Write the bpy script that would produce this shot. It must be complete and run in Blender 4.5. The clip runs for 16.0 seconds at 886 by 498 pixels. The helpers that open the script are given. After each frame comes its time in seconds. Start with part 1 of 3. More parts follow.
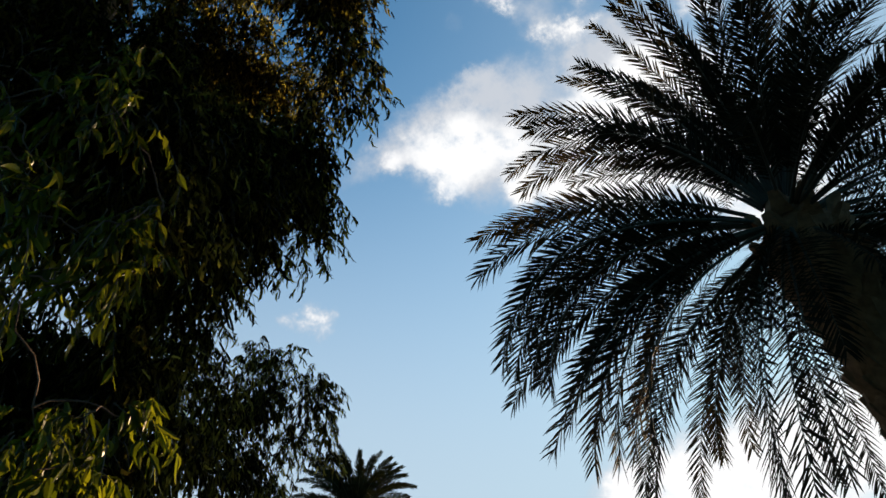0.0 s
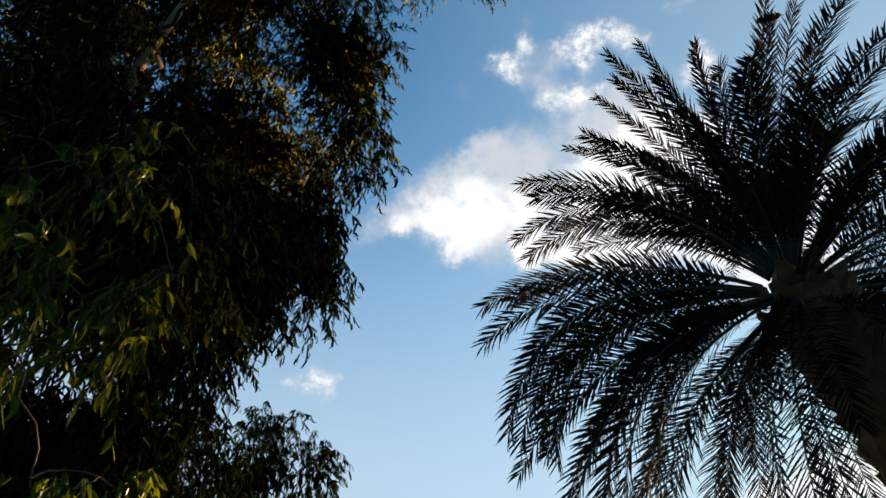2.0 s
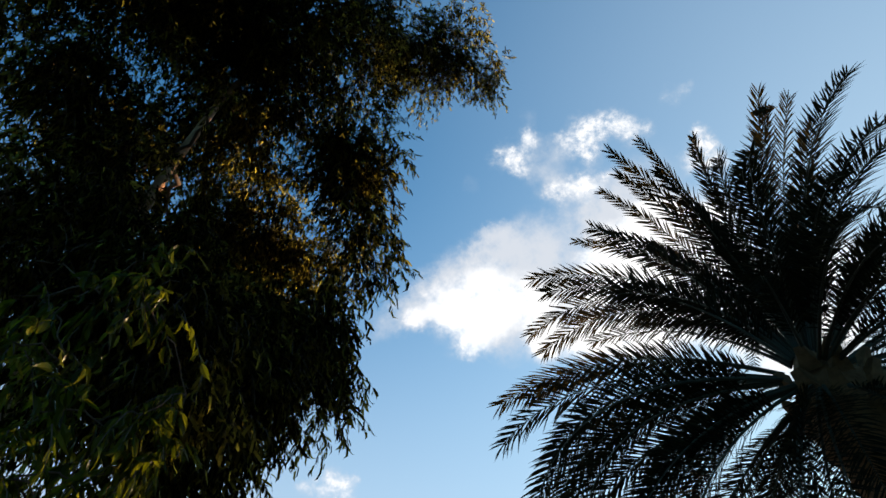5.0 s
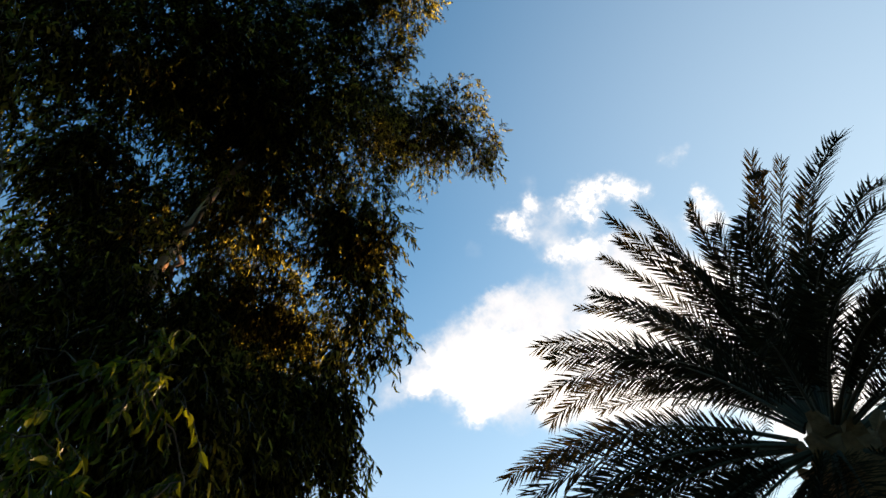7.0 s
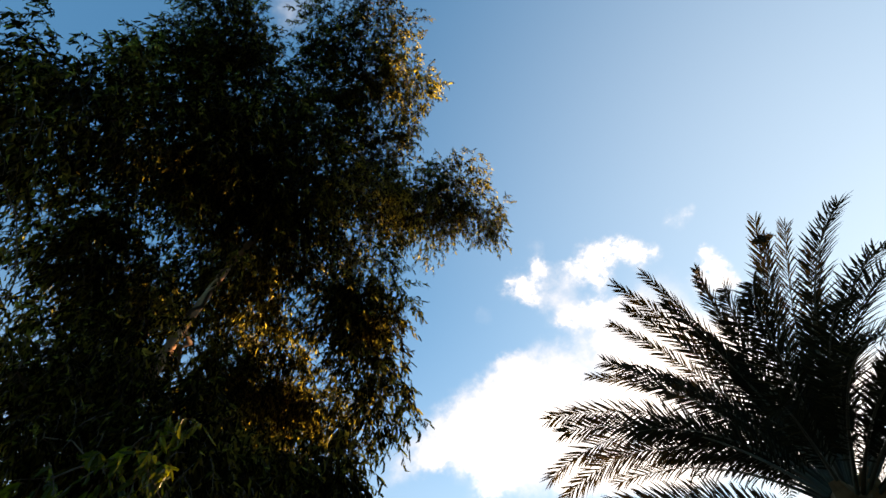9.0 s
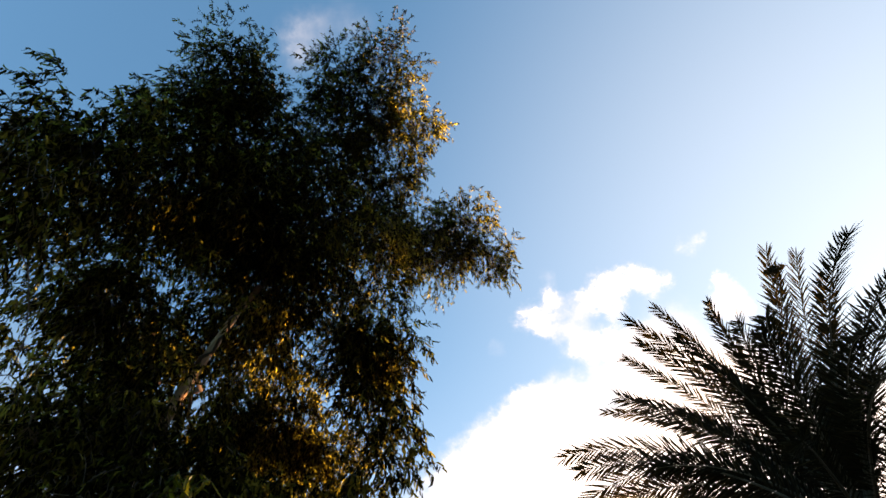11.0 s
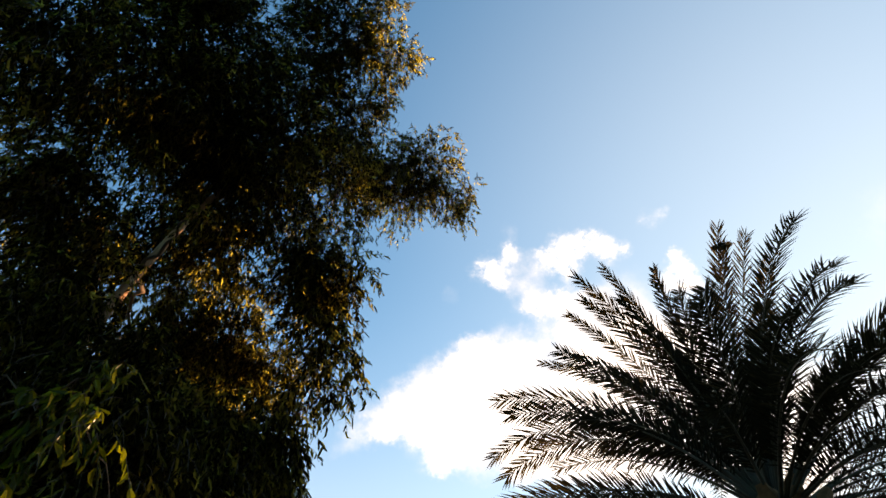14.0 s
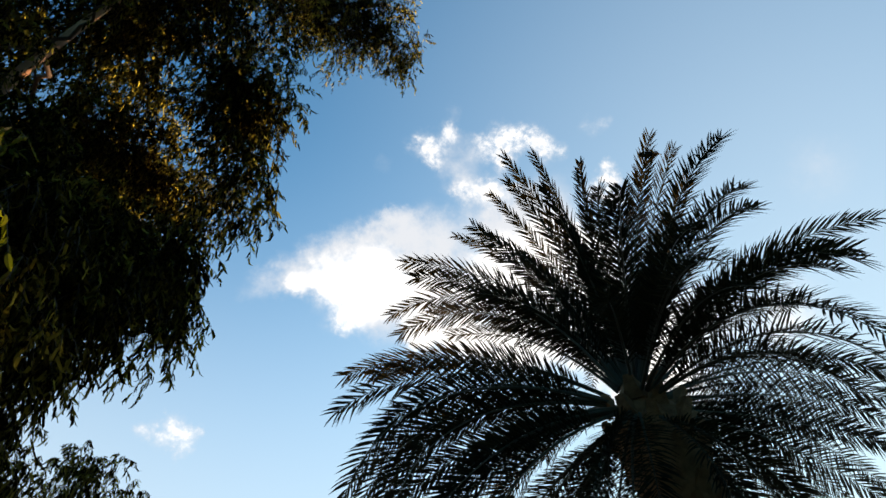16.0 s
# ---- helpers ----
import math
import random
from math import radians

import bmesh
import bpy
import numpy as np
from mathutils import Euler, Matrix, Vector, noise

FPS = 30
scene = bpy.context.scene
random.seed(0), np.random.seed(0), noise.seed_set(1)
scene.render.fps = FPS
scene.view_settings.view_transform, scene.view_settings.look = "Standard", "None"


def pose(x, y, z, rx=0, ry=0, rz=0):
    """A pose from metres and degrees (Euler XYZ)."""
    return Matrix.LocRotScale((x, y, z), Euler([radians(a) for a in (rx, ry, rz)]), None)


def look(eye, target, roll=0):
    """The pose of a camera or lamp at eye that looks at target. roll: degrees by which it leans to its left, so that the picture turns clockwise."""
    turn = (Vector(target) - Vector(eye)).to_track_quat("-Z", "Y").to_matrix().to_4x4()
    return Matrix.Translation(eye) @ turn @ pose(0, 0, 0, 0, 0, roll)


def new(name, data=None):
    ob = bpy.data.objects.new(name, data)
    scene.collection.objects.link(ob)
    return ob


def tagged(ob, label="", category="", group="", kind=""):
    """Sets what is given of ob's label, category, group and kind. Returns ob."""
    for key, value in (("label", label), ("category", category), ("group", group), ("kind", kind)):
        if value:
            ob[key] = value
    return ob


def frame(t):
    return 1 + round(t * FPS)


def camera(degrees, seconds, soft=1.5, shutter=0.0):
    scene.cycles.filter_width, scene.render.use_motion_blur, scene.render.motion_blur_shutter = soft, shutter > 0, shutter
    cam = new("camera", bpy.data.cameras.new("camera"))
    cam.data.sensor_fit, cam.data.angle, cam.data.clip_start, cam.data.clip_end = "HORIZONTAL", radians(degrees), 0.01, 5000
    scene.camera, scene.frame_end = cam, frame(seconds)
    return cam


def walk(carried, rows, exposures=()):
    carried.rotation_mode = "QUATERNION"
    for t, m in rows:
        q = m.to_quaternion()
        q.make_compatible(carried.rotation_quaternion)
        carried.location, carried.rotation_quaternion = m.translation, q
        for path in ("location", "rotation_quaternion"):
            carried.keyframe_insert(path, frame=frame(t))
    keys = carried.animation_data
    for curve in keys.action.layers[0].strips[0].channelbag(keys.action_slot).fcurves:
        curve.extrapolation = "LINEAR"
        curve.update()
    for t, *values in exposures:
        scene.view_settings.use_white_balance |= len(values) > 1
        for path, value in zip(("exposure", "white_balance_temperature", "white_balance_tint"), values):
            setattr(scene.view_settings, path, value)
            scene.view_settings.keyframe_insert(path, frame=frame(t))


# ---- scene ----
cam = camera(67.15, 16.0, soft=1.6)
# seconds, eye in metres, yaw, pitch, roll in degrees
PATH = [
    (0.0, -0.000, 0.000, 1.600, 0.00, 35.00, 0.00),
    (0.5, 0.005, -0.005, 1.603, 0.06, 36.22, -0.25),
    (1.0, 0.004, -0.015, 1.610, 0.15, 37.44, -0.34),
    (1.5, 0.004, -0.033, 1.614, 0.22, 38.97, -0.62),
    (2.0, 0.010, -0.044, 1.614, 0.08, 40.38, -0.88),
    (2.5, 0.010, -0.054, 1.619, 0.88, 41.60, -0.73),
    (3.0, 0.015, -0.067, 1.630, 1.14, 42.60, -0.30),
    (3.5, 0.018, -0.083, 1.630, 1.82, 43.74, -0.03),
    (4.0, 0.016, -0.096, 1.641, 2.18, 44.86, -0.01),
    (4.2, 0.018, -0.103, 1.643, 2.12, 45.54, -0.18),
    (6.3, 0.043, -0.175, 1.661, 3.90, 52.09, 0.39),
    (6.5, 0.046, -0.182, 1.663, 4.10, 52.60, 0.52),
    (7.0, 0.056, -0.194, 1.667, 3.64, 53.94, 0.48),
    (7.5, 0.068, -0.205, 1.672, 3.76, 55.16, 0.85),
    (8.0, 0.077, -0.225, 1.671, 4.15, 56.75, 0.76),
    (8.5, 0.080, -0.252, 1.671, 4.33, 57.84, 0.73),
    (9.0, 0.088, -0.276, 1.671, 5.20, 59.67, 0.60),
    (9.2, 0.091, -0.283, 1.674, 5.61, 60.02, 0.86),
    (11.3, 0.125, -0.352, 1.703, 7.05, 63.42, 0.29),
    (11.5, 0.128, -0.358, 1.706, 7.33, 64.14, 0.26),
    (12.0, 0.133, -0.381, 1.708, 8.10, 65.71, 0.34),
    (12.5, 0.151, -0.406, 1.700, 7.82, 67.46, 0.43),
    (13.0, 0.170, -0.401, 1.684, 4.74, 66.05, 0.43),
    (13.5, 0.183, -0.349, 1.654, 0.96, 61.70, -0.29),
    (14.0, 0.196, -0.290, 1.627, -0.99, 57.69, -0.45),
    (14.5, 0.207, -0.243, 1.587, -2.22, 53.75, -1.06),
    (15.0, 0.220, -0.210, 1.558, -4.35, 50.30, -1.93),
    (15.5, 0.247, -0.182, 1.532, -7.94, 47.93, -2.35),
    (16.0, 0.295, -0.162, 1.517, -13.11, 47.15, -2.15),
]
walk(cam, [(t, pose(x, y, z, 90 + pitch, roll, yaw)) for t, x, y, z, yaw, pitch, roll in PATH],
     exposures=[(0.0, 2.01, 6500, 10), (0.7, 2.13, 6600, 10), (1.6, 2.09, 6500, 10), (4.0, 2.22, 6500, 10), (6.5, 2.50, 7000, 12), (7.0, 2.67, 7400, 14), (8.2, 2.73, 7500, 16), (9.0, 2.92, 7900, 18),
                (11.4, 3.22, 8900, 27), (12.0, 3.24, 9000, 28), (12.6, 3.26, 9100, 29), (13.2, 3.21, 9000, 28), (13.6, 3.11, 8800, 25), (14.0, 3.01, 8300, 20),
                (14.6, 2.71, 7700, 16), (15.0, 2.52, 7000, 12), (15.5, 2.51, 7000, 12), (16.0, 2.44, 6900, 11)])

# ---- sky, clouds and sun ----
SUN_AZIMUTH, SUN_HEIGHT = 38.5, 12.0   # degrees clockwise from ahead, degrees above the horizon
# clouds as soft puffs in the sky: azimuth, height, radius in degrees, density
CLOUD_VEIL = [
    (4.0, 49.3, 1.19, 0.62), (4.0, 47.9, 2.05, 0.75), (8.4, 48.1, 2.56, 0.56), (11.2, 46.3, 2.90, 0.62),
    (-0.0, 45.6, 2.28, 0.62), (-3.8, 44.2, 2.28, 0.62), (-6.8, 42.9, 1.74, 0.62), (-8.9, 41.8, 1.40, 0.38),
    (6.2, 45.6, 3.49, 0.75), (3.0, 44.8, 3.79, 0.75), (11.2, 43.6, 3.16, 0.85), (5.2, 40.6, 2.15, 0.56),
]
CLOUD_WISPS = [
    (12.5, 55.3, 1.83, 0.38), (12.7, 53.4, 1.83, 0.38), (20.3, 49.4, 2.52, 0.56), (25.1, 50.3, 1.96, 0.31),
    (1.5, 53.7, 0.85, 0.15), (11.1, 59.0, 0.73, 0.25), (15.1, 48.9, 2.60, 0.38), (-10.4, 40.7, 1.08, 0.25),
    (18.5, 50.3, 2.58, 0.50), (21.4, 48.7, 3.06, 0.62), (24.5, 50.5, 3.00, 0.38), (-56.5, 75.6, 2.00, 0.20),
    (-52.3, 74.0, 1.90, 0.18), (-47.2, 78.4, 2.40, 0.16), (55.1, 46.3, 2.60, 0.28),
]
CLOUD_CORE = [
    (0.8, 42.7, 3.00, 1.00), (2.4, 45.5, 2.03, 0.55), (0.8, 40.0, 1.16, 0.80), (4.6, 43.5, 2.50, 0.75),
    (-2.8, 43.5, 1.94, 0.60), (-5.9, 42.3, 0.97, 0.75), (8.5, 43.4, 2.28, 0.85), (8.8, 39.8, 1.80, 1.00),
    (13.2, 39.8, 2.13, 1.00), (17.3, 39.4, 2.25, 1.00), (21.4, 40.7, 2.64, 1.00), (15.8, 43.5, 2.76, 0.85),
    (19.1, 46.3, 2.08, 0.70), (23.2, 47.3, 1.98, 0.85), (25.1, 45.7, 2.16, 1.00), (20.1, 43.9, 2.69, 0.90),
]
CLOUD_EAST = [
    (20.3, 39.3, 2.62, 1.00), (19.8, 44.7, 3.44, 0.90), (23.1, 46.4, 2.71, 0.90), (26.4, 47.5, 1.99, 0.85),
    (26.7, 40.6, 4.13, 1.00), (29.1, 45.3, 3.03, 0.95), (30.8, 38.5, 4.17, 0.95), (33.3, 35.3, 4.40, 0.90),
    (38.2, 39.2, 3.05, 0.60), (45.6, 37.4, 3.66, 0.50),
]
CLOUD_UPPER = [
    (6.4, 55.9, 1.13, 0.50), (9.0, 55.7, 1.22, 0.70), (10.7, 57.2, 0.93, 0.65), (9.0, 54.4, 0.75, 0.45),
    (16.1, 55.9, 1.28, 0.50), (19.5, 56.1, 1.53, 0.75), (22.9, 56.4, 1.15, 0.80), (25.3, 55.3, 1.14, 0.60),
    (18.7, 54.3, 1.00, 0.50), (27.4, 54.8, 0.69, 0.40), (13.7, 52.1, 1.21, 0.70), (17.3, 52.0, 1.28, 0.75),
    (19.9, 52.4, 0.63, 0.60), (22.1, 48.6, 1.78, 0.50), (32.3, 56.3, 0.95, 0.25), (34.3, 56.5, 0.50, 0.22),
    (32.7, 51.5, 1.16, 0.80), (33.2, 52.8, 0.54, 0.55), (32.9, 49.9, 1.15, 0.60), (30.4, 50.7, 0.84, 0.50),
]
CLOUD_LOW = [
    (-12.5, 28.7, 1.09, 0.55), (-11.4, 28.2, 1.00, 0.65), (-13.8, 28.3, 0.99, 0.50), (-15.1, 28.0, 0.67, 0.35),
    (-11.6, 27.1, 0.59, 0.40), (-14.0, 29.8, 0.27, 0.40), (-10.6, 28.9, 0.46, 0.45),
]
CLOUD_BANK = [
    (15.0, 14.5, 2.10, 1.00), (19.1, 15.1, 2.88, 1.00), (23.4, 15.5, 3.59, 1.00), (28.5, 16.0, 4.57, 1.00),
    (34.0, 16.7, 5.36, 1.00), (17.5, 11.6, 4.81, 1.00), (24.3, 9.6, 5.89, 1.00),
]


def sky_way(azimuth, height):
    a, h = radians(azimuth), radians(height)
    return Vector((math.sin(a) * math.cos(h), math.cos(a) * math.cos(h), math.sin(h)))


def link(tree, a, b):
    tree.links.new(a, b)


def math_node(tree, op, a, b=None, c=None, clamp=False):
    n = tree.nodes.new("ShaderNodeMath")
    n.operation, n.use_clamp = op, clamp
    for i, v in enumerate((a, b, c)):
        if v is None:
            continue
        if isinstance(v, (int, float)):
            n.inputs[i].default_value = v
        else:
            link(tree, v, n.inputs[i])
    return n.outputs[0]


def make_world():
    world = bpy.data.worlds.new("sky")
    scene.world = world
    world.use_nodes = True
    tree = world.node_tree
    tree.nodes.clear()
    out = tree.nodes.new("ShaderNodeOutputWorld")
    back = tree.nodes.new("ShaderNodeBackground")
    sky = tree.nodes.new("ShaderNodeTexSky")
    sky.sky_type, sky.sun_disc = "NISHITA", False
    sky.sun_elevation, sky.sun_rotation = radians(SUN_HEIGHT), radians(SUN_AZIMUTH)
    sky.air_density, sky.dust_density, sky.ozone_density = 1.0, 0.8, 1.6
    coords = tree.nodes.new("ShaderNodeTexCoord")

    def warp(scale, amount, detail, source):
        tex = tree.nodes.new("ShaderNodeTexNoise")
        tex.inputs["Scale"].default_value, tex.inputs["Detail"].default_value = scale, detail
        tex.inputs["Roughness"].default_value = 0.6
        link(tree, coords.outputs["Generated"], tex.inputs["Vector"])
        off = tree.nodes.new("ShaderNodeVectorMath")
        off.operation = "MULTIPLY_ADD"
        link(tree, tex.outputs["Color"], off.inputs[0])
        off.inputs[1].default_value = (amount, amount, amount)
        link(tree, source, off.inputs[2])
        sub = tree.nodes.new("ShaderNodeVectorMath")
        sub.operation = "SUBTRACT"
        link(tree, off.outputs[0], sub.inputs[0])
        sub.inputs[1].default_value = (amount / 2,) * 3
        return sub.outputs[0]

    place = warp(130.0, 0.013, 5.0, warp(52.0, 0.024, 6.0, warp(15.0, 0.022, 4.0, coords.outputs["Generated"])))
    def covered(puffs):
        """How densely the puffs cover the sky, 0 to 1."""
        total = None
        for azimuth, height, size, density in puffs:
            dist = tree.nodes.new("ShaderNodeVectorMath")
            dist.operation = "DISTANCE"
            link(tree, place, dist.inputs[0])
            dist.inputs[1].default_value = sky_way(azimuth, height)
            puff = tree.nodes.new("ShaderNodeMapRange")
            puff.interpolation_type = "SMOOTHSTEP"
            puff.inputs["From Min"].default_value = radians(size) * 1.6
            puff.inputs["From Max"].default_value = radians(size) * 0.1
            puff.inputs["To Max"].default_value = density
            link(tree, dist.outputs["Value"], puff.inputs["Value"])
            # 1 - (1 - a)(1 - b)
            clear = math_node(tree, "SUBTRACT", 1.0, puff.outputs["Result"])
            total = clear if total is None else math_node(tree, "MULTIPLY", total, clear)
        return math_node(tree, "SUBTRACT", 1.0, total)

    def soft_step(value, low, high):
        step = tree.nodes.new("ShaderNodeMapRange")
        step.interpolation_type = "SMOOTHSTEP"
        step.inputs["From Min"].default_value, step.inputs["From Max"].default_value = low, high
        link(tree, value, step.inputs["Value"])
        return step.outputs["Result"]

    bright = covered(CLOUD_CORE + CLOUD_EAST + CLOUD_BANK)
    flecks = tree.nodes.new("ShaderNodeTexNoise")
    flecks.inputs["Scale"].default_value, flecks.inputs["Detail"].default_value = 64.0, 8.0
    flecks.inputs["Roughness"].default_value = 0.66
    link(tree, coords.outputs["Generated"], flecks.inputs["Vector"])
    torn = math_node(tree, "MULTIPLY_ADD", flecks.outputs["Fac"], 3.0, -0.6)
    puffs = math_node(tree, "MULTIPLY", covered(CLOUD_UPPER + CLOUD_LOW), torn, clamp=True)
    thin = covered(CLOUD_VEIL + CLOUD_WISPS)
    dense = math_node(tree, "MAXIMUM", bright, math_node(tree, "MULTIPLY", puffs, 0.85))
    clear = math_node(tree, "MULTIPLY", math_node(tree, "SUBTRACT", 1.0, bright), math_node(tree, "SUBTRACT", 1.0, thin))
    cover = math_node(tree, "SUBTRACT", 1.0, math_node(tree, "MULTIPLY", clear, math_node(tree, "SUBTRACT", 1.0, puffs)))
    wisps = tree.nodes.new("ShaderNodeTexNoise")
    wisps.inputs["Scale"].default_value, wisps.inputs["Detail"].default_value = 26.0, 11.0
    wisps.inputs["Roughness"].default_value = 0.62
    link(tree, coords.outputs["Generated"], wisps.inputs["Vector"])
    ragged = math_node(tree, "MULTIPLY_ADD", wisps.outputs["Fac"], 2.0, 0.05)
    mask = soft_step(math_node(tree, "MULTIPLY", cover, ragged), 0.02, 0.98)
    streaks = math_node(tree, "MULTIPLY_ADD", wisps.outputs["Fac"], 0.9, 0.6)
    body = soft_step(math_node(tree, "MULTIPLY", dense, streaks), 0.1, 1.0)
    # thin haze on the sun's side of the sky
    near_sun = tree.nodes.new("ShaderNodeVectorMath")
    near_sun.operation = "DISTANCE"
    link(tree, coords.outputs["Generated"], near_sun.inputs[0])
    near_sun.inputs[1].default_value = sky_way(52, 38)
    haze = tree.nodes.new("ShaderNodeMapRange")
    haze.interpolation_type = "SMOOTHSTEP"
    haze.inputs["From Min"].default_value, haze.inputs["From Max"].default_value = 0.95, 0.0
    haze.inputs["To Max"].default_value = HAZE
    link(tree, near_sun.outputs["Value"], haze.inputs["Value"])
    strength = tree.nodes.new("ShaderNodeVectorMath")
    strength.operation = "MULTIPLY"
    link(tree, sky.outputs["Color"], strength.inputs[0])
    strength.inputs[1].default_value = SKY_TINT
    with_haze = tree.nodes.new("ShaderNodeMix")
    with_haze.data_type = "RGBA"
    link(tree, haze.outputs["Result"], with_haze.inputs["Factor"])
    link(tree, strength.outputs[0], with_haze.inputs["A"])
    with_haze.inputs["B"].default_value = (*HAZE_COLOUR, 1)
    # pale haze towards the horizon
    split = tree.nodes.new("ShaderNodeSeparateXYZ")
    link(tree, coords.outputs["Generated"], split.inputs[0])
    low = tree.nodes.new("ShaderNodeMapRange")
    low.interpolation_type = "SMOOTHSTEP"
    low.inputs["From Min"].default_value, low.inputs["From Max"].default_value = 0.85, 0.2
    low.inputs["To Max"].default_value = LOW_HAZE
    link(tree, split.outputs["Z"], low.inputs["Value"])
    # it is bright on the sun's side only
    facing = tree.nodes.new("ShaderNodeVectorMath")
    facing.operation = "DOT_PRODUCT"
    link(tree, coords.outputs["Generated"], facing.inputs[0])
    facing.inputs[1].default_value = sky_way(12, 0)
    sunward = tree.nodes.new("ShaderNodeMapRange")
    sunward.interpolation_type = "SMOOTHSTEP"
    sunward.inputs["From Min"].default_value, sunward.inputs["From Max"].default_value = -0.1, 0.6
    link(tree, facing.outputs["Value"], sunward.inputs["Value"])
    with_low = tree.nodes.new("ShaderNodeMix")
    with_low.data_type = "RGBA"
    link(tree, math_node(tree, "MULTIPLY", low.outputs["Result"], sunward.outputs["Result"]), with_low.inputs["Factor"])
    link(tree, with_haze.outputs["Result"], with_low.inputs["A"])
    with_low.inputs["B"].default_value = (*LOW_HAZE_COLOUR, 1)
    with_cloud = tree.nodes.new("ShaderNodeMix")
    with_cloud.data_type = "RGBA"
    link(tree, mask, with_cloud.inputs["Factor"])
    link(tree, with_low.outputs["Result"], with_cloud.inputs["A"])
    shading = tree.nodes.new("ShaderNodeMix")
    shading.data_type = "RGBA"
    link(tree, body, shading.inputs["Factor"])
    shading.inputs["A"].default_value, shading.inputs["B"].default_value = (*CLOUD_SHADE, 1), (*CLOUD_COLOUR, 1)
    link(tree, shading.outputs["Result"], with_cloud.inputs["B"])
    link(tree, with_cloud.outputs["Result"], back.inputs["Color"])
    back.inputs["Strength"].default_value = SKY_STRENGTH
    link(tree, back.outputs[0], out.inputs["Surface"])


SKY_STRENGTH = 0.055
SKY_TINT = (0.345, 0.80, 0.985)
HAZE, HAZE_COLOUR = 0.55, (2.4, 2.92, 3.3)
LOW_HAZE, LOW_HAZE_COLOUR = 0.9, (2.5, 3.03, 3.45)
CLOUD_COLOUR, CLOUD_SHADE = (4.7, 4.7, 4.7), (2.7, 2.9, 3.2)
make_world()

sun_lamp = bpy.data.lights.new("sun", "SUN")
sun_lamp.energy, sun_lamp.angle, sun_lamp.color = 5.0, radians(0.6), (1.0, 0.66, 0.36)
sun = new("sun", sun_lamp)
sun.matrix_world = look(sky_way(SUN_AZIMUTH, SUN_HEIGHT) * 80, (0, 0, 0))


# ---- materials ----
def material(name):
    mat = bpy.data.materials.new(name)
    mat.use_nodes = True
    tree = mat.node_tree
    return mat, tree, tree.nodes["Principled BSDF"], tree.nodes["Material Output"]


def ramp(tree, source, stops):
    n = tree.nodes.new("ShaderNodeValToRGB")
    els = n.color_ramp.elements
    while len(els) < len(stops):
        els.new(0.5)
    for e, (at_, col) in zip(els, stops):
        e.position, e.color = at_, (*col, 1)
    link(tree, source, n.inputs[0])
    return n.outputs["Color"]


def noise_tex(tree, scale, detail=4.0, rough=0.55):
    c = tree.nodes.new("ShaderNodeTexCoord")
    n = tree.nodes.new("ShaderNodeTexNoise")
    n.inputs["Scale"].default_value, n.inputs["Detail"].default_value, n.inputs["Roughness"].default_value = scale, detail, rough
    link(tree, c.outputs["Object"], n.inputs["Vector"])
    return n.outputs["Fac"]


def bumped(tree, shader, height, strength, distance):
    b = tree.nodes.new("ShaderNodeBump")
    b.inputs["Strength"].default_value, b.inputs["Distance"].default_value = strength, distance
    link(tree, height, b.inputs["Height"])
    link(tree, b.outputs[0], shader.inputs["Normal"])


def leaf_material(name, stops, glow_stops, share, rough=0.45, per_object=False, gloss=0.2):
    mat, tree, shader, out = material(name)
    if per_object:
        pick = tree.nodes.new("ShaderNodeObjectInfo").outputs["Random"]
    else:
        pick = tree.nodes.new("ShaderNodeNewGeometry").outputs["Random Per Island"]
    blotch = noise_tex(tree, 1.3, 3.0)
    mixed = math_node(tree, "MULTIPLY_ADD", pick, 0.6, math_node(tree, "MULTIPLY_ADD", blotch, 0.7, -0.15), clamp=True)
    col = ramp(tree, mixed, stops)
    link(tree, col, shader.inputs["Base Color"])
    shader.inputs["Roughness"].default_value = rough
    shader.inputs["Specular IOR Level"].default_value = gloss
    trans = tree.nodes.new("ShaderNodeBsdfTranslucent")
    link(tree, ramp(tree, mixed, glow_stops), trans.inputs["Color"])
    mix = tree.nodes.new("ShaderNodeMixShader")
    mix.inputs[0].default_value = share
    link(tree, shader.outputs[0], mix.inputs[1])
    link(tree, trans.outputs[0], mix.inputs[2])
    link(tree, mix.outputs[0], out.inputs["Surface"])
    return mat


# base tones far below a real leaf's: the crown's deep shade is in them
GUM_SHADED_STOPS = [(0.0, (0.002, 0.0025, 0.0012)), (0.5, (0.004, 0.0045, 0.0018)), (0.72, (0.008, 0.008, 0.003)), (0.9, (0.02, 0.019, 0.007))]
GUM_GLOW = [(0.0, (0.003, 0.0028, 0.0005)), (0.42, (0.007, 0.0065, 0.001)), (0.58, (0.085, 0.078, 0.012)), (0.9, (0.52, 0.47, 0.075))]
MAT_LEAF = leaf_material("gum_leaf", GUM_SHADED_STOPS, GUM_GLOW, 0.46, rough=0.5, gloss=0.0)
# the near branch's yellower leaves, painted brighter for the light that falls on them
LIT_STOPS = [(0.0, (0.010, 0.014, 0.002)), (0.5, (0.022, 0.029, 0.004)), (0.75, (0.06, 0.066, 0.008)), (0.95, (0.13, 0.12, 0.017))]
LIT_GLOW = [(0.0, (0.014, 0.021, 0.001)), (0.45, (0.055, 0.072, 0.002)), (0.75, (0.18, 0.195, 0.007)), (0.95, (0.34, 0.32, 0.013))]
MAT_LEAF_LIT = leaf_material("gum_leaf_lit", LIT_STOPS, LIT_GLOW, 0.5, rough=0.25, gloss=0.07)
MAT_LEAF_PIECE = leaf_material("gum_leaf_single", LIT_STOPS, LIT_GLOW, 0.5, rough=0.25, per_object=True, gloss=0.07)
